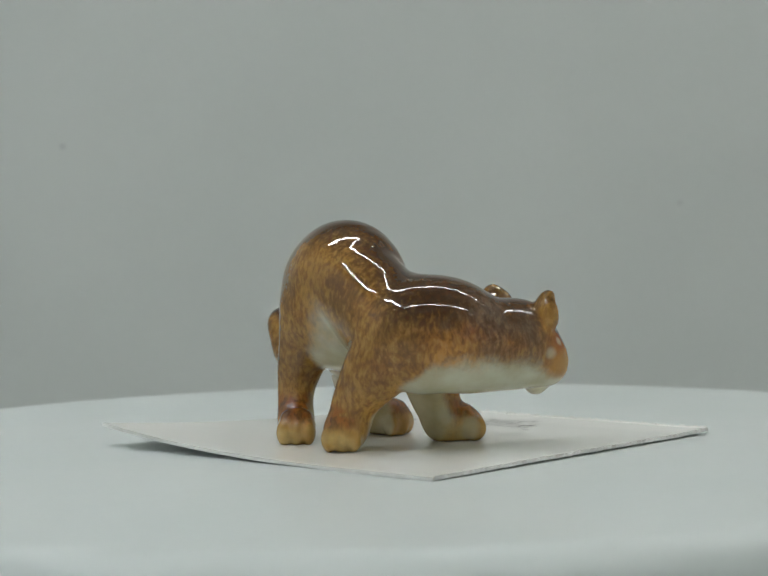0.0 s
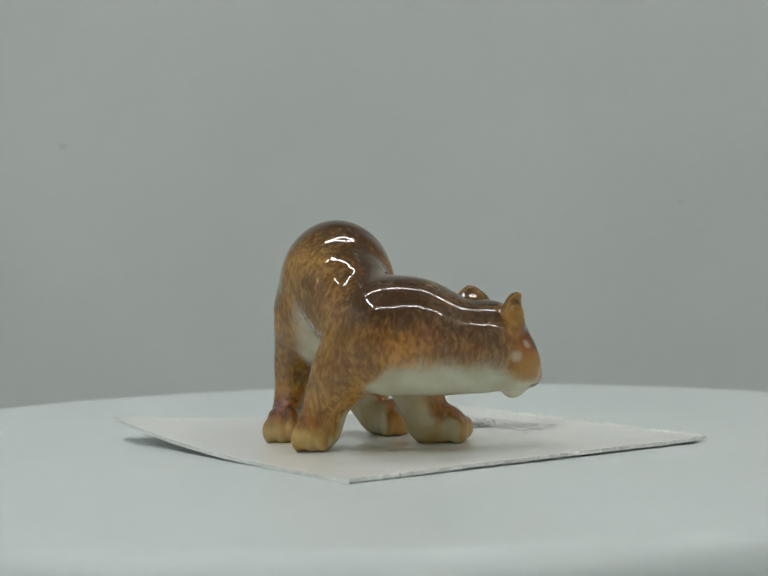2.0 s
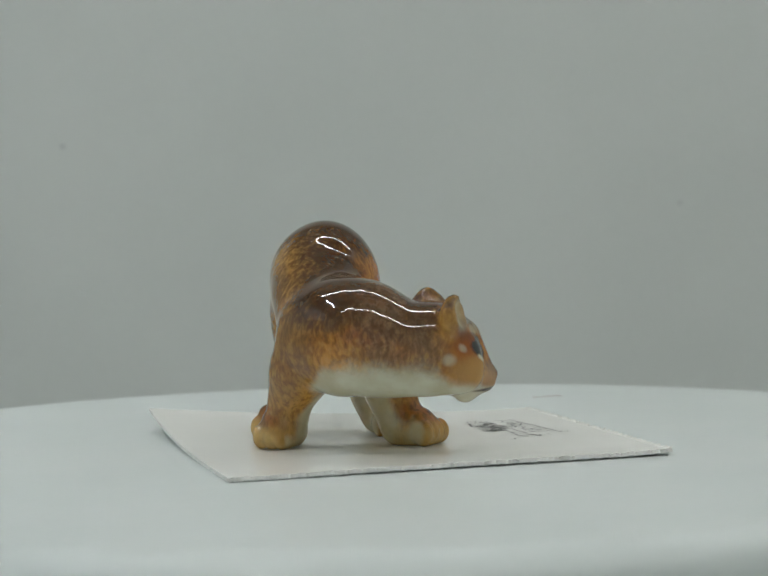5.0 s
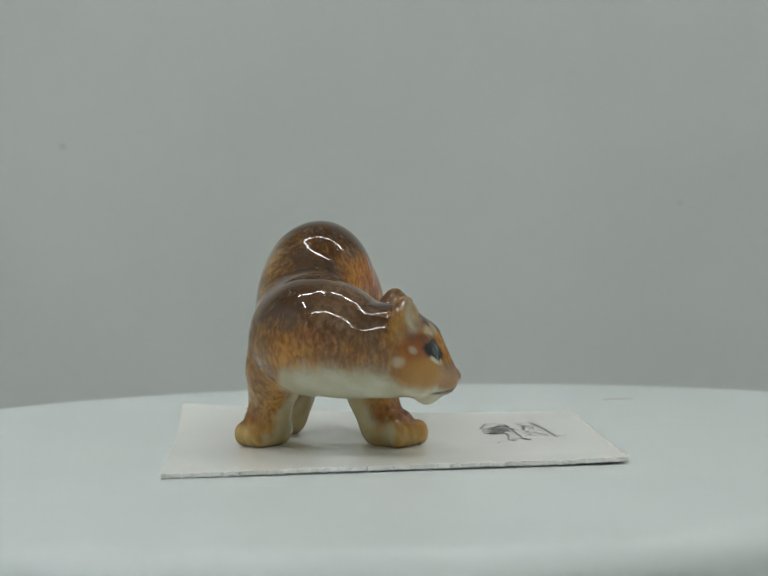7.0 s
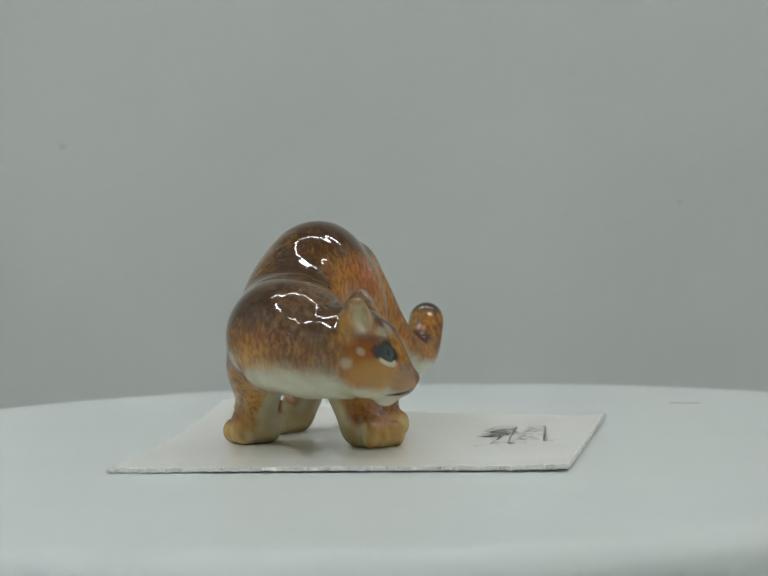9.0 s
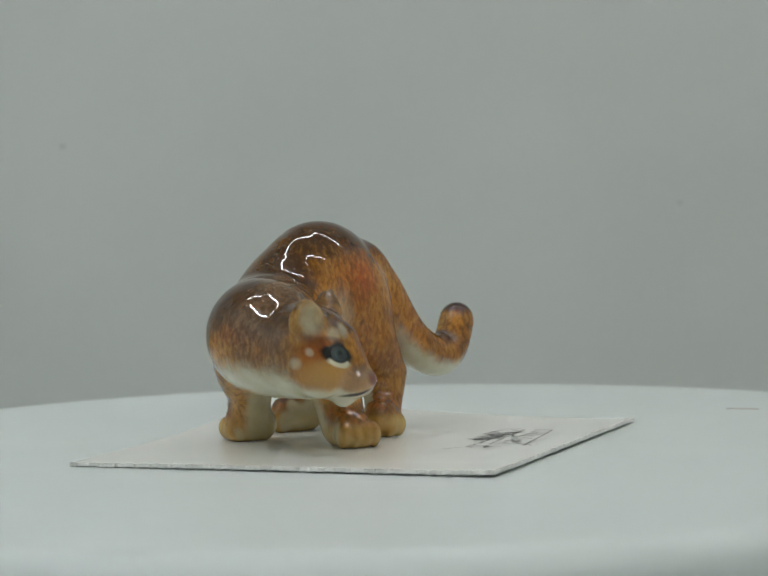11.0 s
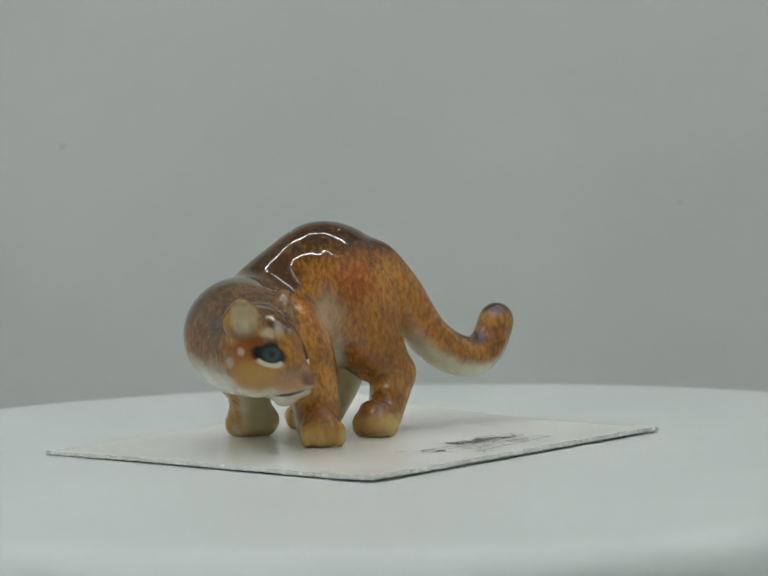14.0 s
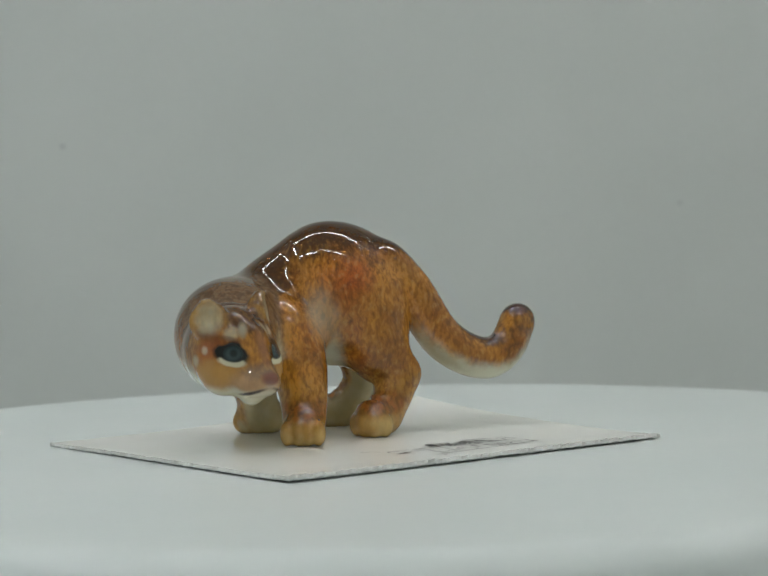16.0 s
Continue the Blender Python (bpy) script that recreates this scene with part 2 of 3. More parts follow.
tent()
led_strip(pose(0.03, 0.06, 0.30), 0.43, 48, LED)
led_strip(pose(0.03, -0.175, 0.30), 0.43, 48, LED)
led_strip(pose(-0.19, -0.0575, 0.30, 0, 0, 90), 0.12, 13, LED_COOL)


# ---- turntable ----
def turntable():
    t = DISC_TOP
    thing = new("turntable")
    tagged(thing, "round white plastic turntable disc with a rounded rim", "turntable")
    rim = [(93.5 - 5.5 + 5.5 * math.sin(a), t - 4.5 + 4.5 * math.cos(a)) for a in [math.pi / 2 * i / 12 for i in range(13)]]
    low = [(93.5 - 2 + 2 * math.cos(a), t - 11 - 2 * math.sin(a)) for a in [math.pi / 2 * i / 5 for i in range(6)]]
    disc = part("disc", lathe([(0, t)] + [(r, t) for r in (30, 60, 82)] + rim + low + [(0, t - 13)], 160), DISC_WHITE, thing)
    for p in disc.data.polygons:
        p.use_smooth = abs(p.normal.z) < 0.9999
    part("foot", lathe([(0, t - 13), (60, t - 13), (62, t - 15), (62, -43), (60, -45), (0, -45)], 96), GREY, thing, "grey plastic foot under the disc")
    m = part("mark", box(-2.6 * MM, -0.35 * MM, (t - 0.02) * MM, 2.6 * MM, 0.35 * MM, (t + 0.03) * MM), MARK, thing, "faint brownish scratch on the disc")
    m.matrix_basis = pose(-3.2 * MM, 64.5 * MM, 0, 0, 0, 46)
    return thing


# ---- card ----
F, G, H, L = Vector((6.4, -46.1)), Vector((46.3, -4.9)), Vector((4.6, 39.7)), Vector((-38.8, -2.4))


def card_lift(u, v):
    """How far the card curls up from the disc, in millimetres. u runs from F to G, v from F to L."""
    corner = max(0.0, (1 - u) * 0.75 + v - 0.95) / 0.8
    edge = 0.14 * max(0.0, 1 - v / 0.14) ** 1.5 * min(1, max(0, u - 0.1) * 4) + 0.2 * max(0.0, (u - 0.88) / 0.12) ** 1.5
    return 2.9 * corner ** 2.3 + min(edge, 0.33)


RIGHT, AWAY = Vector((0.738, 0.674)), Vector((-0.674, 0.738))     # the drawing's own axes on the card


def stroke(bm, points, width, rnd):
    """An ink line through (right, away) places, as a thin raised ribbon with a trembling edge."""
    line = []
    for (a, b), (c, d) in zip(points, points[1:]):
        steps = max(2, int(math.hypot(c - a, d - b) / 0.5))
        line += [(a + (c - a) * i / steps, b + (d - b) * i / steps) for i in range(steps)]
    line.append(points[-1])
    last = None
    for k, (a, b) in enumerate(line):
        c, d = line[min(k + 1, len(line) - 1)]
        e, f = line[max(k - 1, 0)]
        way = Vector((c - e, d - f)).normalized()
        off = Vector((-way.y, way.x)) * width * rnd.uniform(0.3, 0.75)
        spot = Vector((a, b)) + Vector((rnd.uniform(-0.08, 0.08), rnd.uniform(-0.12, 0.12)))
        pair = []
        for q in (spot + off, spot - off):
            w = RIGHT * q.x + AWAY * q.y
            pair.append(bm.verts.new((w.x * MM, w.y * MM, 0.05 * MM)))
        if last and rnd.random() > 0.06:
            bm.faces.new((last[0], last[1], pair[1], pair[0]))
        last = pair


def drawing(thing):
    rnd = random.Random(11)
    bm = bmesh.new()
    for i in range(46):                        # hatched head
        a, b = 15.0 + 3.2 * rnd.random(), -3.0 + 9.5 * rnd.random()
        stroke(bm, [(a, b), (a + rnd.uniform(0.4, 1.1), b + rnd.uniform(-0.6, 0.9)), (a + rnd.uniform(0.8, 1.6), b + rnd.uniform(-1.2, 1.2))], 0.3, rnd)
    stroke(bm, [(14.8, 3), (15.6, 7.5), (17.4, 8.6), (18.9, 8.2)], 0.34, rnd)
    stroke(bm, [(14.9, -2.4), (16.4, -3.6), (18.8, -2.6)], 0.4, rnd)
    for a, b in ((15.6, 10.4), (17.0, 10.8)):  # ears
        stroke(bm, [(a, b - 1.6), (a + 0.5, b), (a + 1.3, b - 0.6)], 0.2, rnd)
    stroke(bm, [(18.7, 10), (19.2, 3), (19.9, -8)], 0.2, rnd)      # chest and shoulder
    stroke(bm, [(18.1, -2), (18.2, -7), (17.9, -11), (18.9, -11.6)], 0.3, rnd)
    for a, b, c in ((20.1, 10.2, 22.6), (20.4, 5.0, 22.2), (20.0, 1.5, 21.0), (20.6, -3.6, 23.2), (20.6, -6.2, 23.8)):   # flank
        stroke(bm, [(a, b), ((a + c) / 2, b + rnd.uniform(-1.2, 0.4)), (c, b + rnd.uniform(-0.5, 0.5))], 0.34, rnd)
    for i in range(24):                        # fur of the flank
        a, b = 19.6 + 3.4 * rnd.random(), -6 + 14 * rnd.random()
        stroke(bm, [(a, b), (a + rnd.uniform(0.2, 0.8), b + rnd.uniform(-0.8, 1.6))], 0.26, rnd)
    stroke(bm, [(22.6, 10.4), (23.0, 9), (23.9, 1), (24.7, -8)], 0.24, rnd)      # hind leg
    stroke(bm, [(24.6, -8.2), (25.2, -7.0), (26.0, -7.9)], 0.26, rnd)
    stroke(bm, [(18.2, -10.2), (19.6, -9.6), (21.2, -10.4)], 0.36, rnd)         # paws and ground
    stroke(bm, [(20.2, -9.0), (20.6, -11.8), (21.1, -10.0)], 0.34, rnd)
    stroke(bm, [(21.2, -10.4), (22.0, -10.0), (22.6, -10.2)], 0.15, rnd)
    stroke(bm, [(26.1, -6.5), (27.2, -7.6), (28.2, -9.8)], 0.28, rnd)
    stroke(bm, [(15.6, -13.4), (16.2, -14.2), (16.5, -13.0)], 0.22, rnd)
    stroke(bm, [(16.6, -12.6), (17.8, -12.2)], 0.16, rnd)
    part("drawing", bm, INK, thing, "small black ink sketch of an animal printed on the card")


def tooth(k):
    """The torn perforation of an edge: rounded teeth about 1.7 mm apart, k in millimetres along it."""
    w = k + 0.25 * math.sin(k * 0.9)
    return math.sqrt(abs(math.sin(math.pi * w / 1.7)))


def card():
    n = 150
    bm = bmesh.new()
    rnd = random.Random(3)
    grid = {}
    along, side = (G - F).normalized(), (L - F).normalized()
    wob = lambda k: 0.12 * math.sin(k * 0.9) + 0.05 * rnd.uniform(-1, 1)
    for i in range(n + 1):
        for j in range(n + 1):
            u, v = i / n, j / n
            p = F * (1 - u) * (1 - v) + G * u * (1 - v) + H * u * v + L * (1 - u) * v
            z = card_lift(u, v)
            if i in (0, n) or j in (0, n):
                p = p + Vector((wob(i + j), wob(i - j))) * 0.6
            # the teeth stick out and their torn lips stand up a little
            if i == n and 0 < j < n:
                t = tooth(v * 60)
                p = p + along * (0.75 * t - 0.55)
                z += 0.30 * t * (0.6 + 0.6 * rnd.random())
            elif j == 0 and 0 < i < n:
                t = tooth(u * 57 + 0.6)
                p = p - side * (0.5 * t - 0.38)
                z += 0.20 * t * (0.5 + 0.6 * rnd.random())
            elif j == n and 0 < i < n:
                p = p + side * (0.4 * tooth(u * 58) - 0.3)
            grid[i, j] = (p.x, p.y, z)
    top = {k: bm.verts.new((x * MM, y * MM, z * MM)) for k, (x, y, z) in grid.items()}
    bot = {k: bm.verts.new((x * MM, y * MM, (z - 0.5) * MM)) for k, (x, y, z) in grid.items()}
    for i in range(n):
        for j in range(n):
            bm.faces.new((top[i, j], top[i + 1, j], top[i + 1, j + 1], top[i, j + 1]))
            bm.faces.new((bot[i, j], bot[i, j + 1], bot[i + 1, j + 1], bot[i + 1, j]))
    ring = [(i, 0) for i in range(n)] + [(n, j) for j in range(n)] + [(i, n) for i in range(n, 0, -1)] + [(0, j) for j in range(n, 0, -1)]
    for a, b in zip(ring, ring[1:] + ring[:1]):
        bm.faces.new((top[b], top[a], bot[a], bot[b])).material_index = 1
    thing = new("card")
    tagged(thing, "white card with torn perforated edges and a lifted corner", "card")
    sheet = part("sheet", bm, CARD, thing)
    sheet.data.materials.append(CARD_EDGE)
    drawing(thing)
    return thing


# ---- the figurine ----
class Clay:
    """A field of distances on a grid (millimetres), into which rounded forms are pressed together."""

    def __init__(self, lo, hi, step):
        self.lo, self.step = np.array(lo, np.float32), step
        self.n = np.ceil((np.array(hi) - np.array(lo)) / step).astype(int)
        self.field = np.full(self.n, 4.0, np.float32)
        self.forms = []

    def window(self, lo, hi, pad):
        a = np.clip(((np.array(lo) - pad - self.lo) / self.step).astype(int), 0, self.n - 1)
        b = np.clip(((np.array(hi) + pad - self.lo) / self.step).astype(int) + 1, 1, self.n)
        s = tuple(slice(int(x), int(y)) for x, y in zip(a, b))
        axes = [self.lo[k] + self.step * np.arange(a[k], b[k], dtype=np.float32) for k in range(3)]
        return s, np.stack(np.meshgrid(*axes, indexing="ij"), -1)

    def join(self, s, d, k):
        f = self.field[s]
        h = np.clip(0.5 + 0.5 * (d - f) / k, 0, 1)
        self.field[s] = d * (1 - h) + f * h - k * h * (1 - h)

    def limb(self, *stations, k=1.5, tag="body"):
        """A chain of (x, y, z, radius), rounded off between its stations."""
        if len(stations) > 2:
            q = np.array([stations[0], *stations, stations[-1]], float)
            fine = []
            for i in range(1, len(q) - 2):
                for t in (0.0, 0.25, 0.5, 0.75):
                    a, b, c, d = q[i - 1:i + 3]
                    fine.append(0.5 * (2 * b + (c - a) * t + (2 * a - 5 * b + 4 * c - d) * t * t + (3 * b - a - 3 * c + d) * t ** 3))
            stations = [tuple(float(v) for v in w) for w in [*fine, q[-1]]]
            for a, b in zip(stations, stations[1:]):
                self.limb(a, b, k=k if a == stations[0] else 0.6, tag=tag)
            return
        for a, b in zip(stations, stations[1:]):
            self.forms.append(("limb", a, b, k, tag))
            pa, pb, ra, rb = np.array(a[:3], np.float32), np.array(b[:3], np.float32), a[3], b[3]
            s, g = self.window(np.minimum(pa - ra, pb - rb), np.maximum(pa + ra, pb + rb), 4)
            self.join(s, cone(g, pa, pb, ra, rb), k)

    def egg(self, c, radii, turn=(0, 0, 0), k=1.5, tag="body", cut=False):
        self.forms.append(("egg", c, radii, turn, tag if not cut else ""))
        r = max(radii)
        s, g = self.window(np.array(c) - r, np.array(c) + r, 4)
        d = egg_distance(g, c, radii, turn)
        if cut:
            f = self.field[s]
            h = np.clip(0.5 - 0.5 * (f + d) / k, 0, 1)
            self.field[s] = f * (1 - h) - d * h + k * h * (1 - h)
        else:
            self.join(s, d, k)

    def mesh(self):
        """The skin of the field: one vertex in each cell that it crosses."""
        f = self.field
        inside = f < 0
        corner = [(i, j, k) for i in (0, 1) for j in (0, 1) for k in (0, 1)]
        cut = lambda arr, o: arr[o[0]:arr.shape[0] - 1 + o[0], o[1]:arr.shape[1] - 1 + o[1], o[2]:arr.shape[2] - 1 + o[2]]
        count = sum(cut(inside, o).astype(np.int8) for o in corner)
        cells = np.argwhere((count > 0) & (count < 8))
        index = -np.ones(count.shape, np.int64)
        index[tuple(cells.T)] = np.arange(len(cells))
        total, weight = np.zeros((len(cells), 3)), np.zeros((len(cells), 1))
        for a in corner:
            for ax in range(3):
                if a[ax]:
                    continue
                b = list(a)
                b[ax] = 1
                fa, fb = f[tuple((cells + a).T)], f[tuple((cells + b).T)]
                hit = (fa < 0) != (fb < 0)
                t = np.where(hit, fa / np.where(hit, fa - fb, 1), 0)
                p = np.repeat(np.array([a], float), len(cells), 0)
                p[:, ax] += t
                total += p * hit[:, None]
                weight += hit[:, None]
        verts = self.lo + self.step * (cells + total / weight)
        quads = []
        for ax in range(3):
            u, v = [k for k in range(3) if k != ax]
            lo = [slice(1, -1)] * 3
            a, b = list(lo), list(lo)
            a[ax], b[ax] = slice(0, -1), slice(1, None)
            ia, ib = inside[tuple(a)], inside[tuple(b)]
            for flip, sel in ((ax == 1, ia & ~ib), (ax != 1, ~ia & ib)):
                e = np.argwhere(sel)
                e[:, u] += 1
                e[:, v] += 1
                q = []
                for du, dv in ((1, 1), (0, 1), (0, 0), (1, 0)):
                    c = e.copy()
                    c[:, u] -= du
                    c[:, v] -= dv
                    q.append(index[tuple(c.T)])
                q = np.stack(q, 1)
                quads.append(q[:, ::-1] if flip else q)
        return verts, np.concatenate(quads)


def cone(g, pa, pb, ra, rb):
    ab = pb - pa
    t = np.clip(((g - pa) @ ab) / max(1e-6, float(ab @ ab)), 0, 1)
    return np.sqrt(((g - pa - t[..., None] * ab) ** 2).sum(-1)) - (ra + (rb - ra) * t)


def egg_distance(g, c, radii, turn):
    m = np.array(Euler([radians(a) for a in turn]).to_matrix(), np.float32)
    q = (g - np.array(c, np.float32)) @ m
    r = np.array(radii, np.float32)
    k0 = np.sqrt(((q / r) ** 2).sum(-1))
    k1 = np.sqrt(((q / (r * r)) ** 2).sum(-1))
    return np.where(k0 < 1e-4, -min(radii), k0 * (k0 - 1) / np.maximum(k1, 1e-6)).astype(np.float32)


HEAD = np.array((19.2, -16.6, 13.6))
FRONT, SIDE = np.array((0.643, 0.766, 0.0)), np.array((-0.766, 0.643, 0.0))
HEAD_TURN = math.degrees(math.atan2(FRONT[1], FRONT[0]))
ACROSS = np.array((0.74, 0.67, 0.0))       # across the trunk, from legs A and B to legs C and D


def on_head(f, s, u):
    """A place on the head: to its front, to its side, up."""
    return tuple(float(x) for x in HEAD + f * FRONT + s * SIDE + np.array((0, 0, u)))


def model():
    clay = Clay((-19, -29, -1.2), (29.5, 26, 33), 0.27)
    # trunk: rump, loins, belly, shoulders, neck
    clay.egg((-4.2, -6.0, 20.0), (10.9, 7.45, 10.4), (0, 0, -52), 2, "trunk")
    clay.limb((-3.6, -8.2, 22.8, 6.9), (-1.2, -13.0, 20.5, 6.2), (2.5, -17.0, 16.8, 6.4), k=2.5, tag="trunk")
    clay.limb((1.0, -12.5, 16.5, 5.8), (6.0, -17.8, 14.6, 6.8), k=2, tag="trunk")
    clay.limb((6.2, -19.1, 15.3, 7.65), (9.3, -19.2, 15.1, 7.4), (12.0, -18.8, 14.2, 6.7), (14.5, -18.2, 13.7, 6.05), (17.5, -17.6, 13.5, 5.8), k=2, tag="neck")
    # fore leg A
    clay.limb((3.2, -19.8, 15.2, 5.0), (0.2, -19.6, 11.0, 4.3), (-2.7, -18.2, 6.7, 2.95), (-3.8, -17.9, 3.2, 2.7), k=2.0, tag="left")
    clay.limb((-4.2, -16.2, 2.2, 2.4), (-4.4, -18.4, 2.4, 2.8), k=1.0, tag="left_paw")
    for x in (-6.3, -4.8, -3.2):
        clay.egg((x, -19.9, 1.75), (1.15, 1.7, 1.75), (0, 0, 0), 0.4, "left_paw")
    # fore leg C
    clay.limb((5.3, -11.4, 13.5, 4.6), (6.8, -9.9, 10.0, 3.7), (8.0, -9.2, 6.0, 3.1), (9.2, -9.0, 3.2, 2.8), k=2.5, tag="right")
    clay.limb((9.0, -9.1, 2.3, 2.6), (11.9, -8.8, 2.2, 2.6), k=1.0, tag="right_paw")
    for y in (-10.7, -9.2, -7.7, -6.4):
        clay.egg((13.3, y, 1.75), (1.6, 1.0, 1.75), (0, 0, 0), 0.4, "right_paw")
    # knuckles over the toes
    for c, t in (((-4.3, -19.3, 4.1), 0), ((12.0, -8.8, 4.0), 90), ((-11.0, -10.2, 4.0), 0), ((2.3, -0.6, 4.0), 55)):
        clay.egg(c, (1.9, 1.1, 0.9), (0, 0, t), 0.6, "left_paw" if t == 0 else "right_paw")
    # folds of the skin over each ankle
    for t, tag, rings in ((0, "left", ((-3.6, -20.4, 5.2), (-3.2, -20.4, 6.4), (-2.8, -20.5, 7.6))),
                          (90, "right", ((11.1, -8.9, 5.1), (10.7, -9.0, 6.3), (10.4, -9.1, 7.5))),
                          (0, "left", ((-11.3, -7.3, 5.1), (-11.3, -6.2, 6.3))),
                          (55, "right", ((0.5, 0.3, 5.4), (-0.3, 0.8, 6.6)))):
        for i, c in enumerate(rings):
            clay.egg(c, (1.5 - 0.2 * i, 0.62, 0.42), (0, 0, t), 0.35, tag)
    # shoulder blade and hip, standing out under the skin
    clay.egg((1.6, -21.0, 15.6), (3.0, 3.2, 4.4), (0, 20, 0), 1.4, "trunk")
    clay.egg((7.2, -11.6, 15.2), (3.4, 3.0, 4.6), (0, -15, 0), 1.4, "right")
    # hind leg B
    clay.limb((-8.2, -5.5, 17.0, 4.7), (-10.4, -4.0, 11.0, 3.2), (-11.3, -3.8, 6.8, 2.35), (-11.3, -6.2, 3.0, 2.4), k=2.5, tag="left")
    clay.limb((-11.2, -6.6, 2.3, 2.4), (-11.0, -9.5, 2.3, 2.6), k=1.0, tag="left_paw")
    for x in (-12.7, -11.1, -9.5):
        clay.egg((x, -11.0, 1.75), (1.1, 1.7, 1.75), (0, 0, 0), 0.4, "left_paw")
    # hind leg D
    clay.egg((-3.4, -0.6, 16.0), (5.9, 4.4, 8.2), (0, 0, -40), 2.5, "right")
    clay.limb((-2.4, 0.0, 12.4, 4.0), (-3.1, 2.4, 8.4, 3.1), (-2.2, 2.0, 5.3, 2.6), (-0.4, 1.1, 2.8, 2.35), k=2, tag="right")
    clay.egg((-3.5, 4.6, 8.5), (1.2, 1.3, 1.7), (0, 0, 0), 1.5, "right")
    clay.limb((0.1, 0.9, 2.3, 2.35), (2.2, -0.4, 2.3, 2.7), k=1.0, tag="right_paw")
    for x, y in ((2.0, -2.5), (3.3, -1.4), (4.0, 0.1), (3.6, 1.5)):
        clay.egg((x, y, 1.75), (1.25, 1.25, 1.75), (0, 0, 0), 0.4, "right_paw")
    # tail
    clay.limb((-6.3, 0.8, 24.2, 3.4), (-7.8, 4.6, 19.9, 3.1), (-8.2, 8.2, 13.9, 3.0), (-9.4, 11.6, 11.0, 2.95), (-11.2, 15.2, 9.9, 2.85),
              (-12.8, 17.9, 11.3, 2.6), (-13.6, 19.3, 14.2, 2.45), (-13.9, 19.7, 15.4, 2.3), k=1.5, tag="tail")
    # head
    clay.egg(tuple(HEAD), (4.8, 5.4, 5.7), (0, 0, HEAD_TURN), 1.5, "head")
    clay.limb((*on_head(3.3, 0, 1.2), 2.4), (*on_head(6.2, 0, -3.2), 1.4), k=1.2, tag="head")
    for s in (-1, 1):
        clay.egg(on_head(1.8, 3.3 * s, -2.6), (2.8, 2.6, 3.0), (0, 0, HEAD_TURN), 2.2, "head")
        clay.egg(on_head(5.2, 1.15 * s, -4.2), (2.0, 1.75, 1.7), (0, 0, HEAD_TURN), 1.6, "head")
        clay.egg(on_head(2.8, 2.6 * s, -0.3), (1.6, 1.8, 1.5), (0, 0, HEAD_TURN), 0.6, "head")
        # ears face forwards and outwards
        lift = 0.4 + 0.4 * s
        clay.egg(on_head(0.3, 4.2 * s, 4.0 + lift), (1.6, 2.65, 2.7), (0, 0, 56 + 42 * s), 0.7, "ear")
        clay.limb((*on_head(0.2, 4.2 * s, 4.4 + lift), 1.6), (*on_head(0.4, 4.6 * s, 6.0 + lift), 1.05), k=0.7, tag="ear")
        clay.egg(on_head(1.5, 5.3 * s, 4.7 + lift), (1.35, 1.85, 2.1), (0, -8, 56 + 42 * s), 0.3, "ear", cut=True)
    clay.limb((*on_head(2.7, 0, -4.3), 2.4), (*on_head(3.5, 0, -5.55), 1.6), k=1.1, tag="head")
    clay.egg(on_head(7.1, 0, -3.55), (0.9, 1.2, 0.8), (0, 0, HEAD_TURN), 0.5, "head")
    # feet end flat on the card
    g = clay.lo[2] + clay.step * np.arange(clay.n[2])
    clay.field = np.maximum(clay.field, (0.0 - g)[None, None, :].astype(np.float32))
    return clay


def rise(v, lo, hi):
    t = np.clip((v - lo) / (hi - lo), 0, 1)
    return t * t * (3 - 2 * t)


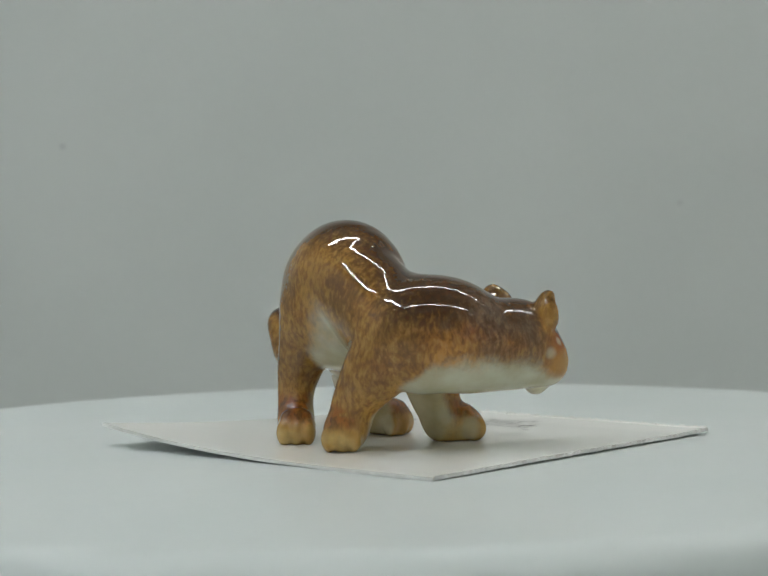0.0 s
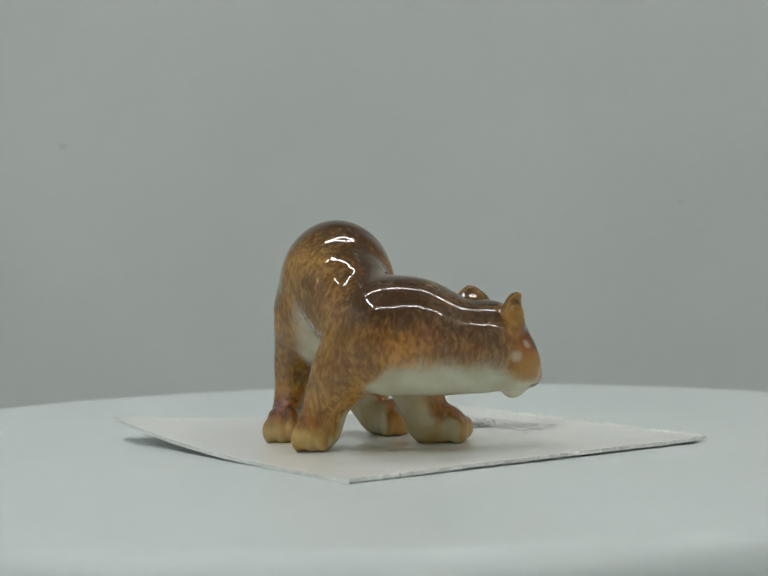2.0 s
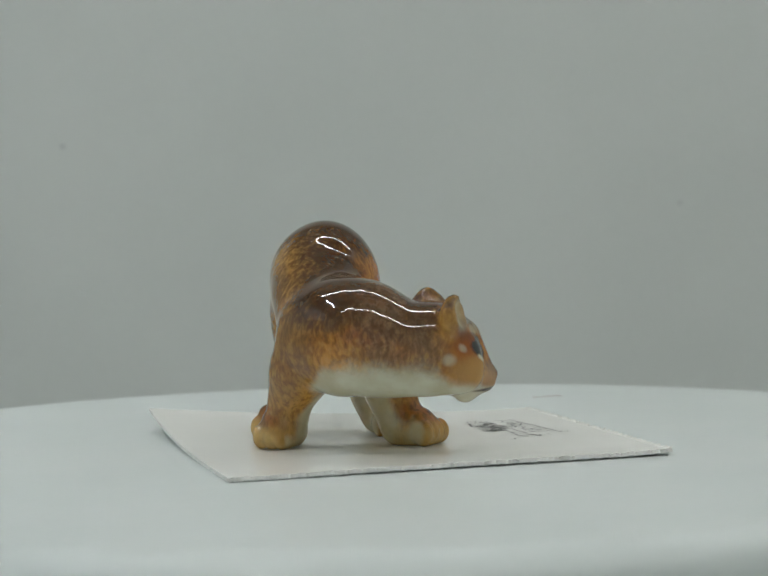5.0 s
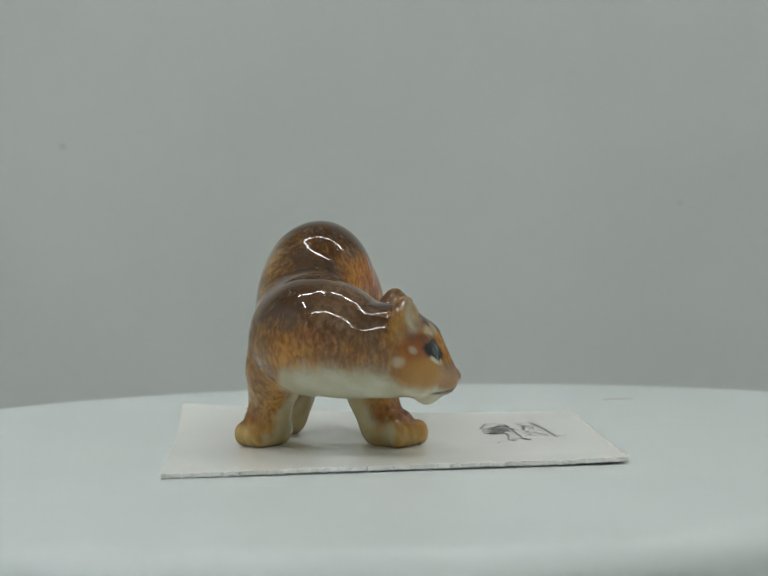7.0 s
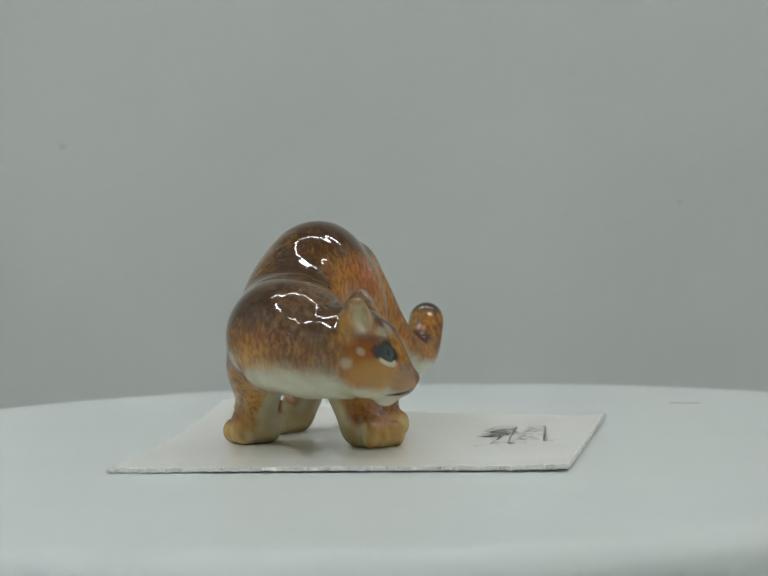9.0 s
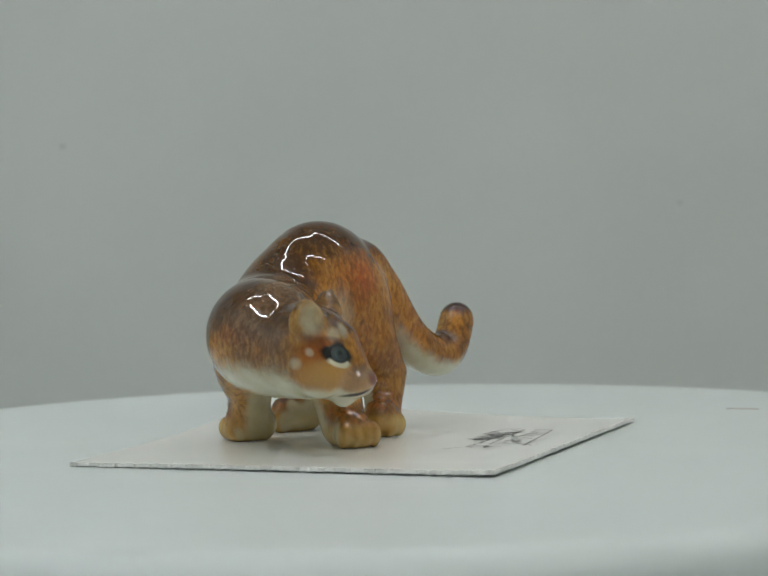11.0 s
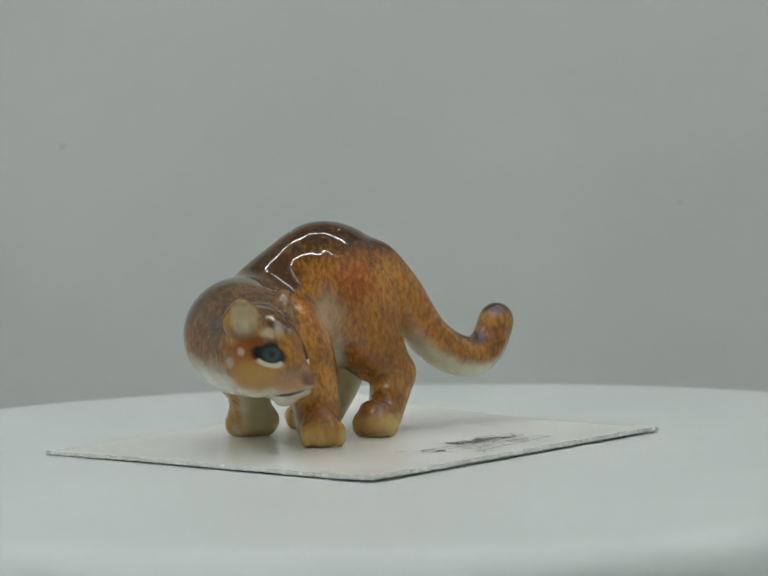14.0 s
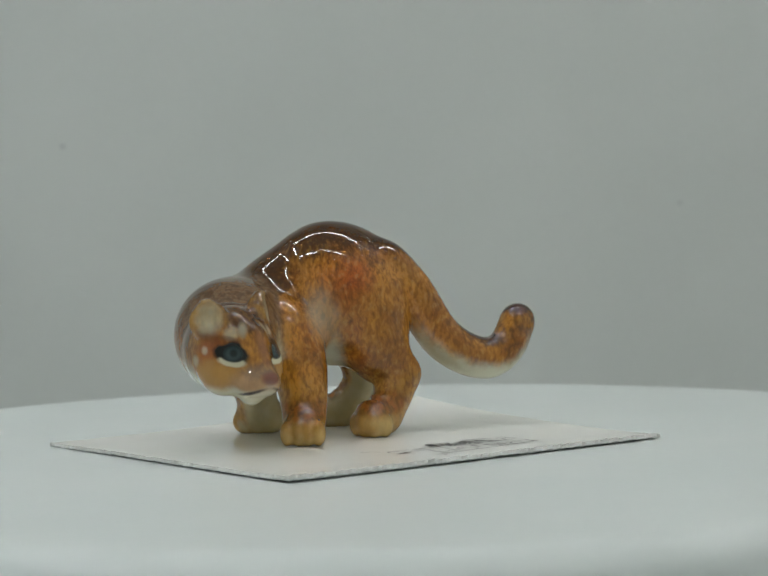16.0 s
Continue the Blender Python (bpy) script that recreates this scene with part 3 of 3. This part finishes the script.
def figurine():
    clay = model()
    verts, quads = clay.mesh()
    me = bpy.data.meshes.new("figurine")
    me.from_pydata((verts * MM).tolist(), [], quads.tolist())
    me.update()
    me.polygons.foreach_set("use_smooth", [True] * len(me.polygons))
    # where the painter laid each glaze: by the part of the body and the way its surface faces; mauve also holds a
    # painted sheen
    normal = np.array([v.vector for v in me.vertex_normals])
    p = verts.astype(np.float32)
    near = {}
    for form in clay.forms:
        if form[0] == "limb":
            d = cone(p, np.array(form[1][:3], np.float32), np.array(form[2][:3], np.float32), form[1][3], form[2][3])
        else:
            d = egg_distance(p, form[1], form[2], form[3])
        if form[4]:
            near[form[4]] = np.minimum(near.get(form[4], 9.0), d)
    share = {k: np.exp(-np.maximum(d, 0) / 0.6) for k, d in near.items()}
    total = sum(share.values())
    share = {k: v / total for k, v in share.items()}
    up, across = normal[:, 2], normal @ ACROSS
    facing = normal @ np.array((0.9, -0.43, 0.0))       # towards the front of the chest
    trunk = share["trunk"] + share["neck"]
    white = share["trunk"] * rise(-up, 0.12, 0.8) + share["neck"] * rise(-up + 0.22 * rise(across, -0.1, 0.7), 0.12, 0.8) + share["tail"] * rise(-up, -0.35, 0.85) + share["head"] * rise(-up, 0.1, 0.9)
    white *= 1 - (share["neck"] + share["trunk"]) * rise(-(0.70 * p[:, 0] + 0.71 * p[:, 1]), 13.0, 14.8) * rise(p[:, 0], -1.0, 2.0)
    inner = share["left"] * rise(across, -0.05, 0.6) + share["right"] * rise(-across, -0.05, 0.6)
    inner += 0.8 * share["left_paw"] * rise(across, 0.1, 0.8) + 0.8 * share["right_paw"] * rise(-across, 0.1, 0.8)
    spine = rise(across, -0.45, 0.15)
    dark = 0.95 * share["trunk"] * (spine * rise(up, 0.05, 0.75) + (1 - spine) * rise(up, 0.4, 1.0)) + share["neck"] * rise(up, -0.3, 0.65) + share["tail"] * (0.95 * rise(up, 0.3, 0.9) + 0.3 * rise(p[:, 1], 15, 19) * rise(up, -0.7, 0)) + (0.75 * share["head"] + 0.6 * share["ear"]) * rise(up, -0.1, 0.7)
    legs = share["left"] + share["right"]
    ankle = rise(p[:, 2], 8.5, 5.2) * rise(p[:, 2], 2.4, 4.2)
    dark += (0.1 + 0.35 * rise(up, 0.1, 0.8)) * (legs + share["left_paw"] + share["right_paw"]) * ankle * (1 - np.clip(inner, 0, 1))
    paws = share["left_paw"] + share["right_paw"]
    toes = paws * rise(p[:, 2], 5.5, 1.5)
    white += 0.35 * share["neck"] * rise(facing, 0.3, 0.9) * rise(-up, -0.2, 0.3)
    inner += 0.95 * share["neck"] * rise(across, -0.2, 0.5) * rise(-up, -0.55, 0.3)
    tan = toes + 0.5 * trunk * rise(-up, -0.25, 0.4) + 0.8 * legs * rise(p[:, 2], 12, 5) + 0.25 * share["head"]
    warm = share["neck"] * rise(p[:, 0], 1, 10) * rise(-across, -0.5, 0.4) + 0.8 * share["head"] + (share["trunk"] + share["tail"] + share["left"] + share["right"]) * rise(across, -0.5, 0.5)
    # last term paints the grey sheen reflected along the top of the neck
    mauve = share["neck"] * np.maximum(rise(across, -0.1, 0.6), rise(facing, 0.35, 0.95)) + 0.25 * share["neck"] * rise(up, 0.55, 0.95)
    knuckle = (legs + paws) * rise(p[:, 2], 8.0, 5.0) * rise(p[:, 2], 1.6, 4.2) * rise(up + 0.35, 0.0, 0.6)
    for name, values in (("mauve", mauve), ("knuckle", knuckle), ("white", white), ("inner", inner), ("dark", dark), ("tan", tan), ("head", share["head"] + share["ear"]), ("paw", toes), ("ankle", (legs + paws) * rise(p[:, 2], 9.0, 5.5)), ("warm", warm)):
        a = me.attributes.new(name, "FLOAT", "POINT")
        a.data.foreach_set("value", np.clip(values, 0, 1).astype(np.float32))
    me.materials.append(porcelain())
    ob = new("figurine", me)
    return tagged(ob, "glazed porcelain figurine of a crouching brown wild cat", "figurine")


# ---- what turns ----
disc = turntable()
sheet = card()
cat = figurine()


def motions():
    rows = [(t, pose(0, 0, 0, 0, 0, SPIN * t)) for t in range(17)]
    for thing in (disc, sheet, cat):
        walk(thing, rows)


motions()
